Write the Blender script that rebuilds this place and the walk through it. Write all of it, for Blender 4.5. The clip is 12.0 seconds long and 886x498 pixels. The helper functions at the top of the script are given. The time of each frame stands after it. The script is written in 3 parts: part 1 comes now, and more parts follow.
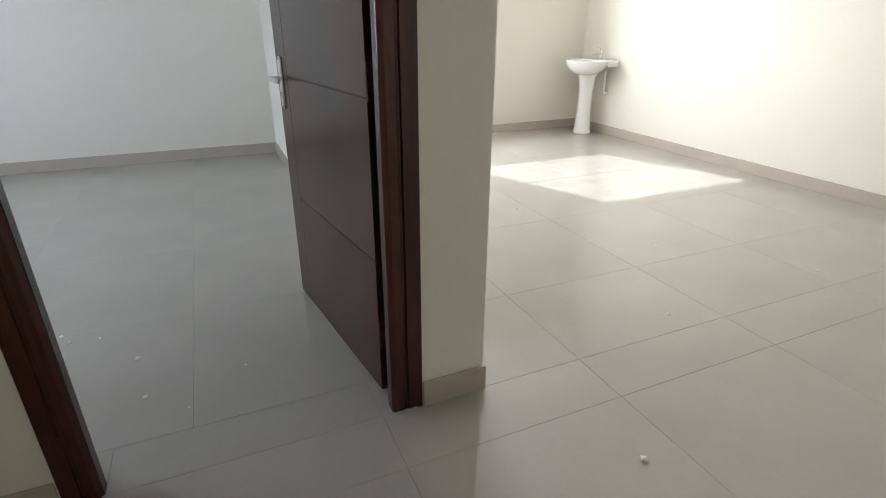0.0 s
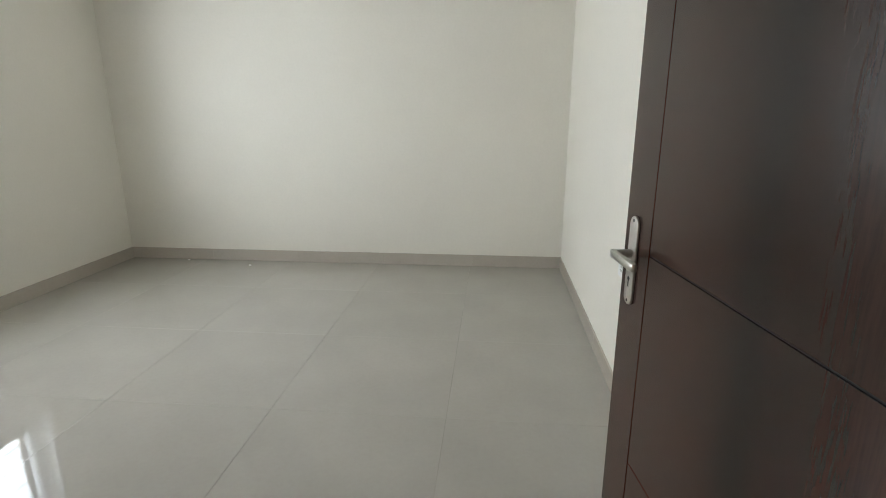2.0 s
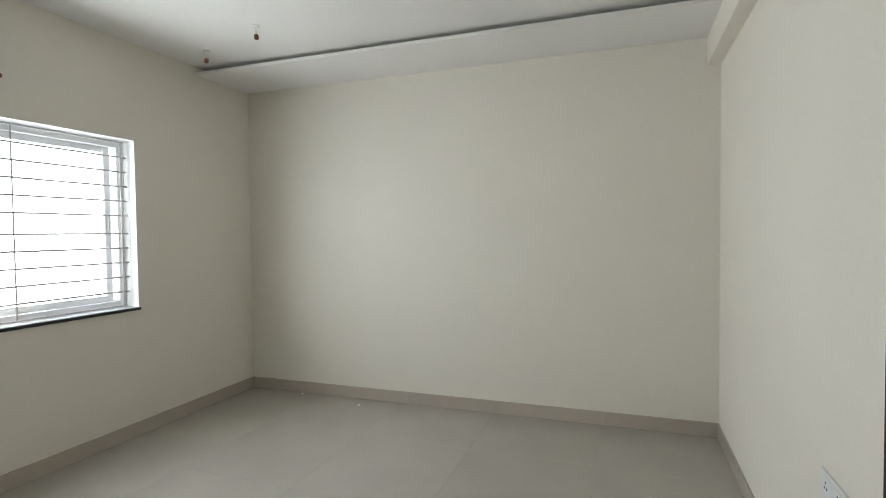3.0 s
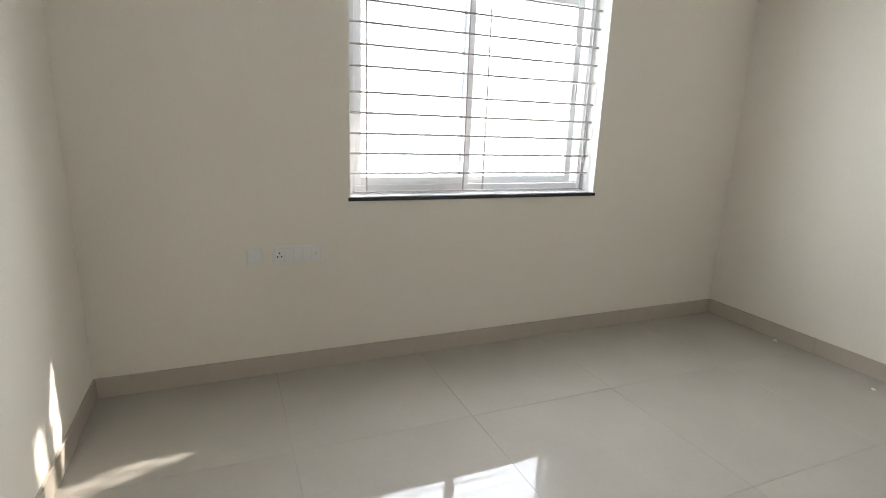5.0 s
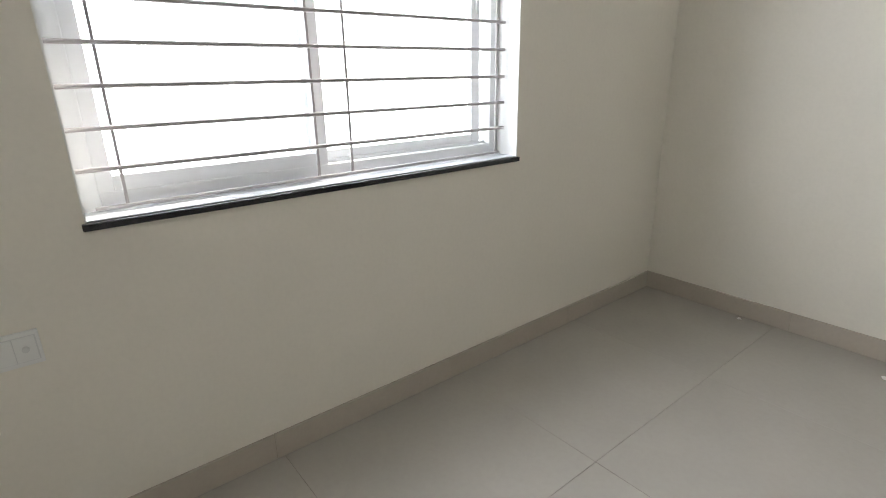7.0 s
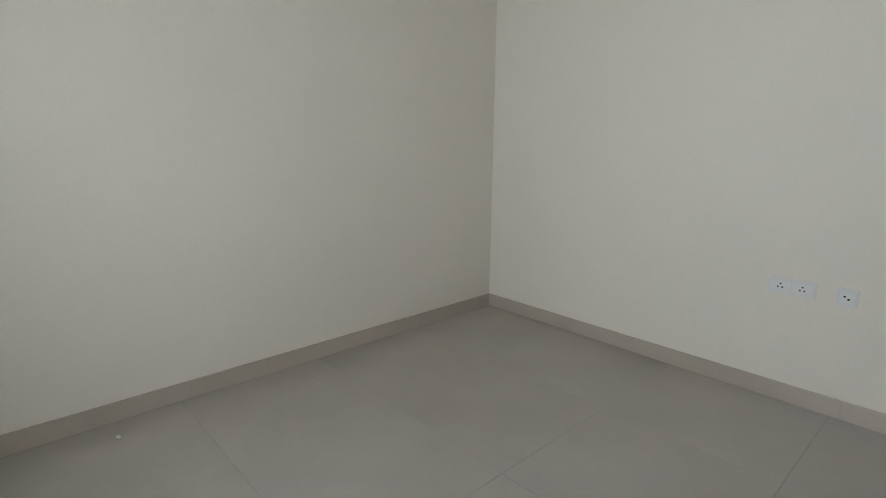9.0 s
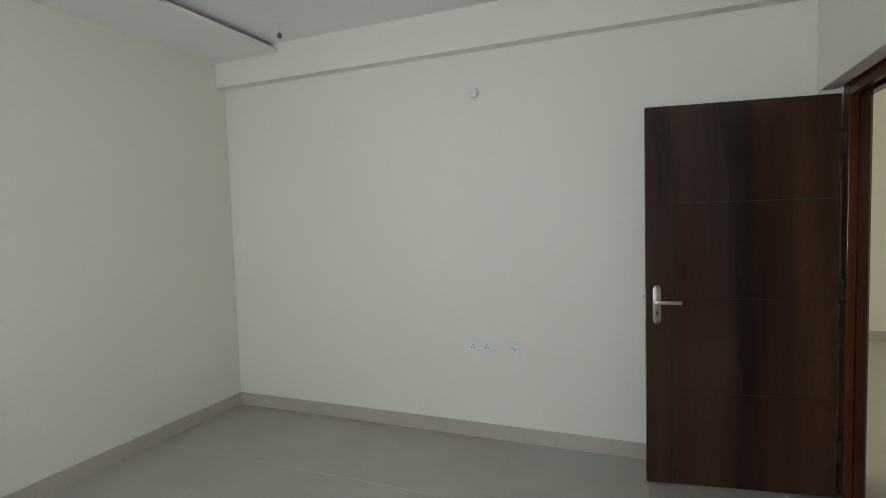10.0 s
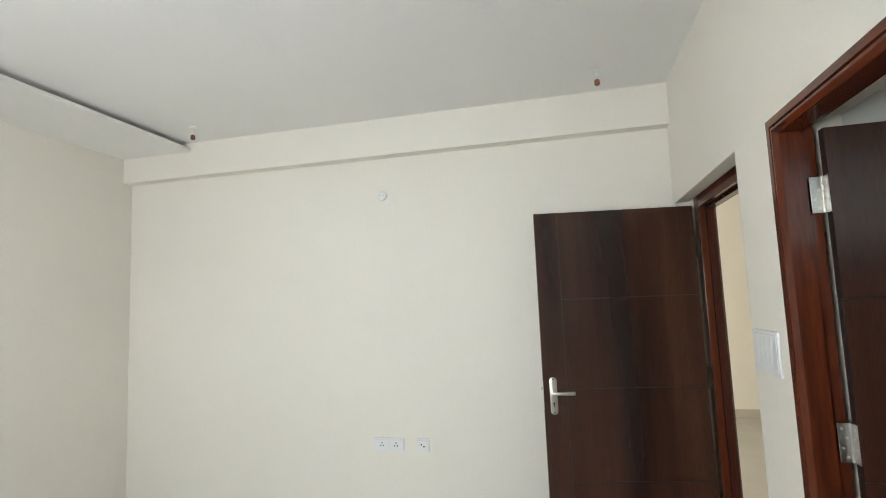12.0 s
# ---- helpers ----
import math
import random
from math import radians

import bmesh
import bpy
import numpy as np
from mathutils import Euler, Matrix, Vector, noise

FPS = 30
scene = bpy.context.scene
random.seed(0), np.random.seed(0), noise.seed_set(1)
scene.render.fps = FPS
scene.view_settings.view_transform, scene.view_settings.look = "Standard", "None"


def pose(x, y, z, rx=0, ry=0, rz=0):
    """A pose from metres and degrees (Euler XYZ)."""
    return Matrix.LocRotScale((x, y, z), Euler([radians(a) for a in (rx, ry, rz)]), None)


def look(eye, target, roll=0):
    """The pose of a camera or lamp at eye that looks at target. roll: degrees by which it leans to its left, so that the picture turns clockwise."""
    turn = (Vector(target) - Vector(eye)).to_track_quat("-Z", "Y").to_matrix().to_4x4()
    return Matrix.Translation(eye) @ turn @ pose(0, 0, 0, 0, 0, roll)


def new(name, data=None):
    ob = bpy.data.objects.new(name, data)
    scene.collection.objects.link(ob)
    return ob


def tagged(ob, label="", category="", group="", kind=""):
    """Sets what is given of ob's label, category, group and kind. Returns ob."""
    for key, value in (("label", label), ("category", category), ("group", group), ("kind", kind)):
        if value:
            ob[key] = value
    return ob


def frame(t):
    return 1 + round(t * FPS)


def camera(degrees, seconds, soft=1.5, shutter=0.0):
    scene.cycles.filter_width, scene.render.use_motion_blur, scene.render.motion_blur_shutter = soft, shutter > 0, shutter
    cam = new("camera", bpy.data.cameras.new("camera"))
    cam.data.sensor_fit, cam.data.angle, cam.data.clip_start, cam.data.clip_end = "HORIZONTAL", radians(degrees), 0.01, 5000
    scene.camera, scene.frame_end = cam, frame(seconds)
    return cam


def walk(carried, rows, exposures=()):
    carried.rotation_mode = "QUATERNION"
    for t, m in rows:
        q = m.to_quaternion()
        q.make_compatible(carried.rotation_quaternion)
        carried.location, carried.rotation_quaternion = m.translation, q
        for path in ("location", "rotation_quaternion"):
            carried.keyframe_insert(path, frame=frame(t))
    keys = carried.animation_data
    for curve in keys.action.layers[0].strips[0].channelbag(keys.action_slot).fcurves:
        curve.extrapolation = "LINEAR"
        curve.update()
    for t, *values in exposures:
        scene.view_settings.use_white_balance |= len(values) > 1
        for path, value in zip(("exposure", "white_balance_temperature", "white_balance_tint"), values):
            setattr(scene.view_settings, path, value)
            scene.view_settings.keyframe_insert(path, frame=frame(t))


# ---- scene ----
cam = camera(81.3, 12.0, soft=1.0)
PATH = [
    (0, (1.178, -1.538, 1.232), (1.921, 0.136, 0.429), 0.3),
    (0.5, (1.207, -1.263, 1.222), (1.671, 0.497, 0.394), 0.5),
    (1, (1.23, -0.995, 1.239), (1.457, 0.82, 0.431), 0.2),
    (1.5, (1.164, -0.634, 1.257), (1.213, 1.227, 0.527), 0.2),
    (2, (1.147, -0.395, 1.335), (0.961, 1.528, 0.816), -0.1),
    (2.5, (1.181, -0.178, 1.453), (0.751, 1.76, 1.203), -0.3),
    (2.7, (1.166, -0.115, 1.456), (0.655, 1.814, 1.319), -0.3),
    (4.3, (0.86, 0.535, 1.413), (-0.671, 1.814, 1.271), 1.2),
    (4.5, (0.748, 0.572, 1.38), (-0.888, 1.692, 1.123), 1.7),
    (5, (0.449, 0.632, 1.325), (-1.34, 1.394, 0.855), 2.1),
    (5.5, (0.2, 0.73, 1.307), (-1.648, 1.277, 0.772), 1.9),
    (6, (-0.04, 0.864, 1.329), (-1.878, 1.399, 0.75), 1.9),
    (6.5, (-0.399, 0.949, 1.325), (-2.136, 1.705, 0.684), 1.1),
    (7, (-0.669, 1.148, 1.278), (-2.151, 2.328, 0.635), -1.0),
    (7.5, (-0.846, 1.424, 1.295), (-1.76, 3.061, 0.597), -3.0),
    (7.7, (-0.894, 1.492, 1.276), (-1.47, 3.273, 0.572), -3.0),
    (9.3, (-1.385, 1.081, 1.429), (0.151, 2.316, 1.087), -0.1),
    (9.5, (-1.399, 0.991, 1.451), (0.242, 2.098, 1.165), -0.7),
    (10, (-1.535, 0.803, 1.505), (0.314, 1.554, 1.385), -1.7),
    (10.5, (-1.586, 0.629, 1.537), (0.358, 1.095, 1.486), -1.5),
    (11, (-1.585, 0.583, 1.58), (0.4, 0.825, 1.635), -1.5),
    (11.5, (-1.601, 0.614, 1.585), (0.386, 0.787, 1.73), -1.8),
    (12, (-1.622, 0.664, 1.563), (0.314, 1.124, 1.766), -2.3),
]
walk(cam, [(t, look(eye, target, roll)) for t, eye, target, roll in PATH],
     exposures=[
         (0, 0.91, 5850, 9), (0.5, 1.25, 5850, 9), (1, 1.63, 5880, 9), (1.5, 1.32, 6050, 9), (2.0, 1.01, 6550, 5),
         (2.5, 0.68, 6700, 5), (4.5, 0.65, 6700, 10), (5.0, 0.91, 6850, 10), (5.5, 0.97, 6950, 10), (6.5, 0.9, 6750, 10),
         (7.5, 0.71, 6750, 10), (9.5, 0.27, 6500, 5), (10.0, 0.31, 6500, 2), (10.5, 0.57, 6450, 3), (11.0, 1.0, 6550, 7),
         (11.5, 1.07, 6600, 7), (12, 1.11, 6700, 6)])

# ---------------------------------------------------------------- light
SUN_WAY = Vector((0.41, -1.0, -0.65)).normalized()
world = bpy.data.worlds.new("sky")
scene.world = world
world.use_nodes = True
wn = world.node_tree.nodes
sky = wn.new("ShaderNodeTexSky")
sky.sky_type = "NISHITA"
sky.sun_disc = False
sky.sun_elevation = math.asin(-SUN_WAY.z)
sky.sun_rotation = math.atan2(-SUN_WAY.x, -SUN_WAY.y)
world.node_tree.links.new(sky.outputs[0], wn["Background"].inputs[0])
wn["Background"].inputs[1].default_value = 0.15
sun = new("sun", bpy.data.lights.new("sun", "SUN"))
sun.data.energy, sun.data.angle, sun.data.color = 5.0, radians(0.9), (1, 0.96, 0.90)
sun.matrix_basis = look((0, 0, 12), Vector((0, 0, 12)) + SUN_WAY)


def window_light(name, eye, target, wide, high, watts, color):
    lamp = new(name, bpy.data.lights.new(name, "AREA"))
    lamp.data.shape, lamp.data.size, lamp.data.size_y = "RECTANGLE", wide, high
    lamp.data.energy, lamp.data.color = watts, color
    lamp.matrix_basis = look(eye, target)
    return lamp


window_light("window_daylight", (-2.56, 2.03, 1.53), (-0.06, 1.85, 1.36), 1.53, 1.16, 35, (0.85, 0.905, 1.0))
window_light("window_daylight", (3.40, 4.42, 1.53), (3.40, 0, 1.45), 1.6, 1.14, 104, (1.0, 0.97, 0.92))


# ---------------------------------------------------------------- materials
def material(name, color, rough=0.5, metal=0.0, spots=0.0, spot_scale=3.0, grain=0.0, grain_scale=80.0, bump=0.0,
             stretch=(1, 1, 1), vary=0.0, coat=0.0, rough_vary=0.0, dark=None, lo=0.35, hi=0.72, ior=1.5):
    m = bpy.data.materials.new(name)
    m.use_nodes = True
    n, l = m.node_tree.nodes, m.node_tree.links
    b = n["Principled BSDF"]
    b.inputs["Roughness"].default_value, b.inputs["Metallic"].default_value = rough, metal
    b.inputs["IOR"].default_value = ior
    b.inputs["Coat Weight"].default_value = coat
    b.inputs["Coat Roughness"].default_value = 0.12
    co, mp = n.new("ShaderNodeTexCoord"), n.new("ShaderNodeMapping")
    mp.inputs["Scale"].default_value = stretch
    l.new(co.outputs["Object"], mp.inputs[0])
    big, fine = n.new("ShaderNodeTexNoise"), n.new("ShaderNodeTexNoise")
    big.inputs["Scale"].default_value, big.inputs["Detail"].default_value = spot_scale, 4
    fine.inputs["Scale"].default_value, fine.inputs["Detail"].default_value = grain_scale, 5
    l.new(mp.outputs[0], big.inputs[0])
    l.new(mp.outputs[0], fine.inputs[0])
    dk = dark or tuple(c * 0.45 for c in color)
    one = n.new("ShaderNodeMix")
    one.data_type = "RGBA"
    one.inputs[6].default_value, one.inputs[7].default_value = (*color, 1), (*dk, 1)
    ramp = n.new("ShaderNodeMapRange")
    ramp.inputs[1].default_value, ramp.inputs[2].default_value = lo, hi
    ramp.inputs[4].default_value = spots
    l.new(big.outputs[0], ramp.inputs[0])
    l.new(ramp.outputs[0], one.inputs[0])
    two = n.new("ShaderNodeMix")
    two.data_type = "RGBA"
    two.inputs[7].default_value = (*dk, 1)
    ramp2 = n.new("ShaderNodeMapRange")
    ramp2.inputs[1].default_value, ramp2.inputs[2].default_value = 0.4, 0.7
    ramp2.inputs[4].default_value = grain
    l.new(fine.outputs[0], ramp2.inputs[0])
    l.new(ramp2.outputs[0], two.inputs[0])
    l.new(one.outputs[2], two.inputs[6])
    out = two.outputs[2]
    if vary:
        info, hsv, mr = n.new("ShaderNodeObjectInfo"), n.new("ShaderNodeHueSaturation"), n.new("ShaderNodeMapRange")
        mr.inputs[3].default_value, mr.inputs[4].default_value = 1 - vary, 1 + vary
        l.new(info.outputs["Random"], mr.inputs[0])
        l.new(mr.outputs[0], hsv.inputs["Value"])
        l.new(out, hsv.inputs["Color"])
        out = hsv.outputs[0]
    l.new(out, b.inputs["Base Color"])
    if rough_vary:
        rr = n.new("ShaderNodeMapRange")
        rr.inputs[1].default_value, rr.inputs[2].default_value = 0.3, 0.7
        rr.inputs[3].default_value, rr.inputs[4].default_value = rough, rough + rough_vary
        l.new(big.outputs[0], rr.inputs[0])
        l.new(rr.outputs[0], b.inputs["Roughness"])
    if bump:
        bp = n.new("ShaderNodeBump")
        bp.inputs["Strength"].default_value, bp.inputs["Distance"].default_value = bump, 0.002
        l.new(fine.outputs[0], bp.inputs["Height"])
        l.new(bp.outputs[0], b.inputs["Normal"])
    return m


PAINT = material("cream_wall_paint", (0.84, 0.80, 0.715), 0.62, spots=0.05, spot_scale=1.3, grain=0.04, grain_scale=60, bump=0.12)
CEIL = material("white_ceiling_paint", (0.88, 0.865, 0.835), 0.7, spots=0.04, spot_scale=1.5, grain=0.03, grain_scale=50, bump=0.1)
REVEAL = material("white_reveal_paint", (0.84, 0.84, 0.82), 0.6, spots=0.05, spot_scale=4, bump=0.1)
TILE = material("polished_cream_tile", (0.435, 0.407, 0.365), 0.03, spots=0.14, spot_scale=2.2, grain=0.05, grain_scale=45, vary=0.014, rough_vary=0.04, ior=1.6)
SKIRT = material("beige_skirting_tile", (0.52, 0.462, 0.395), 0.22, spots=0.10, spot_scale=3, grain=0.06, grain_scale=60, vary=0.02)
GROUT = material("grey_grout", (0.44, 0.41, 0.365), 0.8, spots=1.0, spot_scale=1.6, grain=0.2, dark=(0.17, 0.15, 0.13), lo=0.42, hi=0.62)
LEAF = material("dark_walnut_laminate", (0.088, 0.034, 0.0215), 0.24, spots=1.0, spot_scale=1.15, grain=0.34, grain_scale=80, bump=0.03,
                stretch=(3.4, 3.4, 0.24), dark=(0.014, 0.006, 0.005), lo=0.36, hi=0.70, ior=1.48)
EDGE = material("dark_leaf_edge", (0.012, 0.008, 0.007), 0.45, spots=0.3, grain=0.3, stretch=(3, 3, 0.4))
TEAK = material("polished_red_teak", (0.125, 0.026, 0.009), 0.22, spots=0.85, spot_scale=3, grain=0.5, grain_scale=30, bump=0.06,
                stretch=(3, 3, 0.3), coat=0.2, ior=1.42, dark=(0.045, 0.011, 0.006), lo=0.42, hi=0.64)
TEAKH = material("polished_red_teak_head", (0.125, 0.026, 0.009), 0.22, spots=0.55, spot_scale=2, grain=0.10, grain_scale=40,
                 stretch=(0.3, 3, 3), coat=0.2, ior=1.42, dark=(0.045, 0.011, 0.006), lo=0.42, hi=0.64)
DTEAK = material("dark_polished_teak", (0.078, 0.020, 0.013), 0.24, spots=0.8, spot_scale=3, grain=0.4, grain_scale=45, bump=0.05,
                 stretch=(3, 3, 0.3), coat=0.1, ior=1.42, dark=(0.020, 0.007, 0.006), lo=0.40, hi=0.68)
DTEAKH = material("dark_polished_teak_head", (0.078, 0.020, 0.013), 0.24, spots=0.8, spot_scale=3, grain=0.4, grain_scale=45, bump=0.05,
                  stretch=(0.3, 3, 3), coat=0.1, ior=1.42, dark=(0.020, 0.007, 0.006), lo=0.40, hi=0.68)
STEEL = material("brushed_steel", (0.62, 0.60, 0.56), 0.3, 1.0, spots=0.25, spot_scale=20, grain=0.2, grain_scale=150)
# steel darkened in colour for the shade in the gap beside the open leaf
SHADED_STEEL = material("dull_shaded_steel", (0.13, 0.105, 0.085), 0.5, 1.0, spots=0.5, spot_scale=30, grain=0.3, grain_scale=120)
CHROME = material("chrome", (0.8, 0.8, 0.8), 0.08, 1.0)
UPVC = material("white_window_profile", (0.80, 0.81, 0.82), 0.35, spots=0.06, spot_scale=5)
GRILLE = material("painted_grille_steel", (0.46, 0.43, 0.43), 0.45, spots=0.2, spot_scale=15, grain=0.1)
GRANITE = material("black_granite_sill", (0.018, 0.018, 0.022), 0.12, spots=0.3, spot_scale=60, grain=0.3, grain_scale=200, dark=(0.05, 0.05, 0.055))
# pale ledge, with the sky's bluish reflection on the sill put into its colour
LEDGE = material("pale_ledge_sky_tint", (0.62, 0.64, 0.67), 0.15, spots=0.2, spot_scale=8, grain=0.1)
DADO = material("pale_glazed_dado", (0.70, 0.69, 0.66), 0.2, spots=0.1, spot_scale=6)
PLASTIC = material("white_switch_plastic", (0.80, 0.80, 0.78), 0.3, spots=0.04)
SEAM = material("grey_plastic_seam", (0.68, 0.68, 0.67), 0.5)
DARK = material("dark_socket_hole", (0.02, 0.02, 0.022), 0.6)
CERAMIC = material("white_ceramic", (0.83, 0.83, 0.81), 0.1, coat=0.4, spots=0.02)
COPPER = material("brown_lamp_holder", (0.22, 0.085, 0.045), 0.45, spots=0.4, spot_scale=40)
CRUMB = material("white_plaster_crumbs", (0.75, 0.73, 0.70), 0.9, spots=0.3, spot_scale=90)
CHIP = material("torn_white_plaster", (0.72, 0.70, 0.66), 0.95, spots=0.95, spot_scale=28, grain=0.4, grain_scale=120, bump=0.5, dark=(0.16, 0.145, 0.13), lo=0.48, hi=0.62)
CEMENT = material("pale_rough_cement", (0.55, 0.53, 0.49), 0.92, spots=0.5, spot_scale=18, grain=0.5, grain_scale=90, bump=0.5)
EARTH = material("pale_dry_ground", (0.36, 0.32, 0.26), 0.95, spots=0.5, spot_scale=0.15, grain=0.4, grain_scale=4)

GLASS = bpy.data.materials.new("window_glass")
GLASS.use_nodes = True
_g = GLASS.node_tree.nodes["Principled BSDF"]
_g.inputs["Transmission Weight"].default_value, _g.inputs["Roughness"].default_value = 1.0, 0.0
_g.inputs["Base Color"].default_value, _g.inputs["IOR"].default_value = (0.95, 0.98, 0.98, 1), 1.45


# ---------------------------------------------------------------- building helpers
def box(bm, x0, y0, z0, x1, y1, z1, bevel=0.0):
    """One box from corner to corner, with rounded edges if asked."""
    made = bmesh.ops.create_cube(bm, size=1)["verts"]
    m = Matrix.LocRotScale(((x0 + x1) / 2, (y0 + y1) / 2, (z0 + z1) / 2), None, (x1 - x0, y1 - y0, z1 - z0))
    bmesh.ops.transform(bm, matrix=m, verts=made)
    if bevel:
        edges = list({e for v in made for e in v.link_edges})
        bmesh.ops.bevel(bm, geom=edges, offset=bevel, segments=2, affect="EDGES", profile=0.5)
    return bm


def boxes(*rows, bevel=0.0):
    bm = bmesh.new()
    for row in rows:
        box(bm, *row, bevel=bevel)
    return bm


def rod(bm, a, b, r, r2=None, sides=16):
    a, b = Vector(a), Vector(b)
    m = Matrix.Translation((a + b) / 2) @ (b - a).to_track_quat("Z", "Y").to_matrix().to_4x4()
    bmesh.ops.create_cone(bm, cap_ends=True, segments=sides, radius1=r, radius2=r if r2 is None else r2, depth=(b - a).length, matrix=m)
    return bm


def lathe(rows, sx=1.0, sy=1.0, sides=32, shift=(0, 0)):
    """A closed turned shape from (radius, height) rows."""
    bm = bmesh.new()
    rings = []
    for r, z in rows:
        rings.append([bm.verts.new((shift[0] + sx * r * math.cos(a), shift[1] + sy * r * math.sin(a), z))
                      for a in (2 * math.pi * i / sides for i in range(sides))])
    for lo, hi in zip(rings, rings[1:]):
        for i in range(sides):
            bm.faces.new((lo[i], lo[(i + 1) % sides], hi[(i + 1) % sides], hi[i]))
    bm.faces.new(rings[0][::-1])
    bm.faces.new(rings[-1])
    return bm


def mesh_of(name, bm, mat, smooth=False):
    bmesh.ops.recalc_face_normals(bm, faces=bm.faces)
    me = bpy.data.meshes.new(name)
    bm.to_mesh(me)
    bm.free()
    me.materials.append(mat)
    if smooth:
        for p in me.polygons:
            p.use_smooth = True
        me.set_sharp_from_angle(angle=radians(40))
    return me


def part(name, bm, mat, parent=None, label="", smooth=False, at=None):
    ob = new(name, mesh_of(name, bm, mat, smooth))
    ob.parent = parent
    if at is not None:
        ob.matrix_basis = at
    if label:
        ob["label"] = label
    return ob


def thing(name, m, label, category, group="", kind=""):
    ob = tagged(new(name), label, category, group, kind)
    if m is not None:
        ob.matrix_basis = m
    return ob


def structure(name, bm, mat, label, category):
    return tagged(part(name, bm, mat), label, category, kind="structure")


# ---------------------------------------------------------------- plan
XW, XE, YN = -2.217, 1.753, 4.004       # bedroom faces
T = 0.20                                # outer wall thickness
YS = -0.19                              # hall face of the door wall
XH = 1.934                              # dining face of the east wall
XD, YD = 5.56, 4.05                     # dining room faces
HC = 2.845                              # ceiling
W1 = (1.226, 2.796, 0.935, 2.147)       # bedroom window: y, y, z, z
W2 = (2.56, 4.24, 0.935, 2.147)         # dining window: x, x, z, z
D1 = (0.642, 1.699)                     # bedroom door frame, outside
D2 = (-0.660, 0.173)                    # bathroom door frame, outside
D2T = 2.088
XB = 0.30                               # hall face of the bathroom wall

BATH_OPENING = (-1.45, -0.75, 1.85, 2.45)         # unseen opening added to let sky light into the bathroom: y, y, z, z
structure("wall_west", boxes((XW - T, -2.0, -0.1, XW, BATH_OPENING[0], HC), (XW - T, BATH_OPENING[1], -0.1, XW, W1[0], HC),
          (XW - T, BATH_OPENING[0], -0.1, XW, BATH_OPENING[1], BATH_OPENING[2]), (XW - T, BATH_OPENING[0], BATH_OPENING[3], XW, BATH_OPENING[1], HC), (XW - T, W1[1], -0.1, XW, YN + T, HC),
          (XW - T, W1[0], -0.1, XW, W1[1], W1[2] - 0.02), (XW - T, W1[0], W1[3], XW, W1[1], HC)), PAINT, "cream painted bedroom wall with a window opening", "wall")
structure("wall_north", boxes((XW, YN, -0.1, XE, YN + T, HC)), PAINT, "plain cream painted bedroom wall", "wall")
structure("wall_east", boxes((XE, YS, -0.1, XH, YN + T, HC)), PAINT, "cream painted wall between bedroom and dining room", "wall")
structure("wall_south", boxes(
    (XW, YS, -0.1, D2[0], 0, HC), (D2[0], YS, D2T, D2[1], 0, HC), (D2[1], YS, -0.1, 0.557, 0, HC),
    (0.557, YS, -0.1, D1[0], -0.075, 2.13), (0.557, -0.075, 2.10, XE - 0.03, 0, HC), (0.557, YS, 2.13, XE - 0.03, -0.075, HC),
    (D1[1], YS, -0.1, XE - 0.03, 0, 2.10), (D1[1], YS, 2.10, XE - 0.03, -0.075, 2.13), (XE - 0.03, YS, -0.1, XE, 0, HC)),
    PAINT, "cream painted wall with two door openings", "wall")
structure("beam", boxes((1.667, 0, 2.585, XE, YN, HC)), PAINT, "cream plastered ceiling beam along the wall", "beam")
structure("wall_dining_north", boxes((XH, YD, -0.1, W2[0], YD + T, HC), (W2[1], YD, -0.1, XD + T, YD + T, HC),
          (W2[0], YD, -0.1, W2[1], YD + T, W2[2] - 0.02), (W2[0], YD, W2[3], W2[1], YD + T, HC)), PAINT, "cream painted dining room wall with a window", "wall")
structure("wall_dining_east", boxes((XD, -3.6, -0.1, XD + T, YD, HC)), PAINT, "cream painted dining room side wall", "wall")
structure("wall_hall_south", boxes((XB - 0.1, -3.8, -0.1, XD + T, -3.6, HC)), PAINT, "cream painted hall end wall", "wall")
structure("wall_hall_west", boxes((XB - 0.1, -3.6, -0.1, XB, YS, HC)), PAINT, "cream painted wall between hall and bathroom", "wall")
structure("wall_bathroom_south", boxes((XW, -2.0, -0.1, XB - 0.1, -1.8, HC)), PAINT, "pale bathroom wall", "wall")

bm = boxes((XW - T, -2.0, HC, XH, YN + T, HC + 0.15))
structure("ceiling", bm, CEIL, "white painted bedroom ceiling", "ceiling")
structure("ceiling_hall", boxes((XB - 0.1, -3.8, HC + 0.004, XH, -2.0, HC + 0.15), (XH, -3.8, HC, XD + T, YD + T, HC + 0.15)), CEIL, "white painted hall ceiling", "ceiling")
# lowered strip beside the north wall, with an open shadow gap above its lip
structure("ceiling_strip", boxes((XW, 3.39, 2.778, 1.667, YN, 2.802), (XW, 3.50, 2.802, 1.667, YN, HC)), CEIL, "lowered white plaster ceiling strip with a dark shadow gap", "ceiling")

# floor beds under the tiles
structure("floor", boxes((XW, 0, -0.12, XE, YN, -0.0025), (D1[0], YS, -0.12, D1[1], 0, -0.0025)), GROUT, "polished cream tiled bedroom floor", "floor")
structure("floor_hall", boxes((XB, -3.6, -0.12, XD, YS, -0.0025), (XH, YS, -0.12, XD, YD, -0.0025)), GROUT, "polished cream tiled hall floor", "floor")
structure("floor_bathroom", boxes((XW, -1.8, -0.12, XB - 0.1, YS, -0.01), (D2[0], YS, -0.12, D2[1], 0, -0.01)), SKIRT, "beige bathroom floor", "floor")


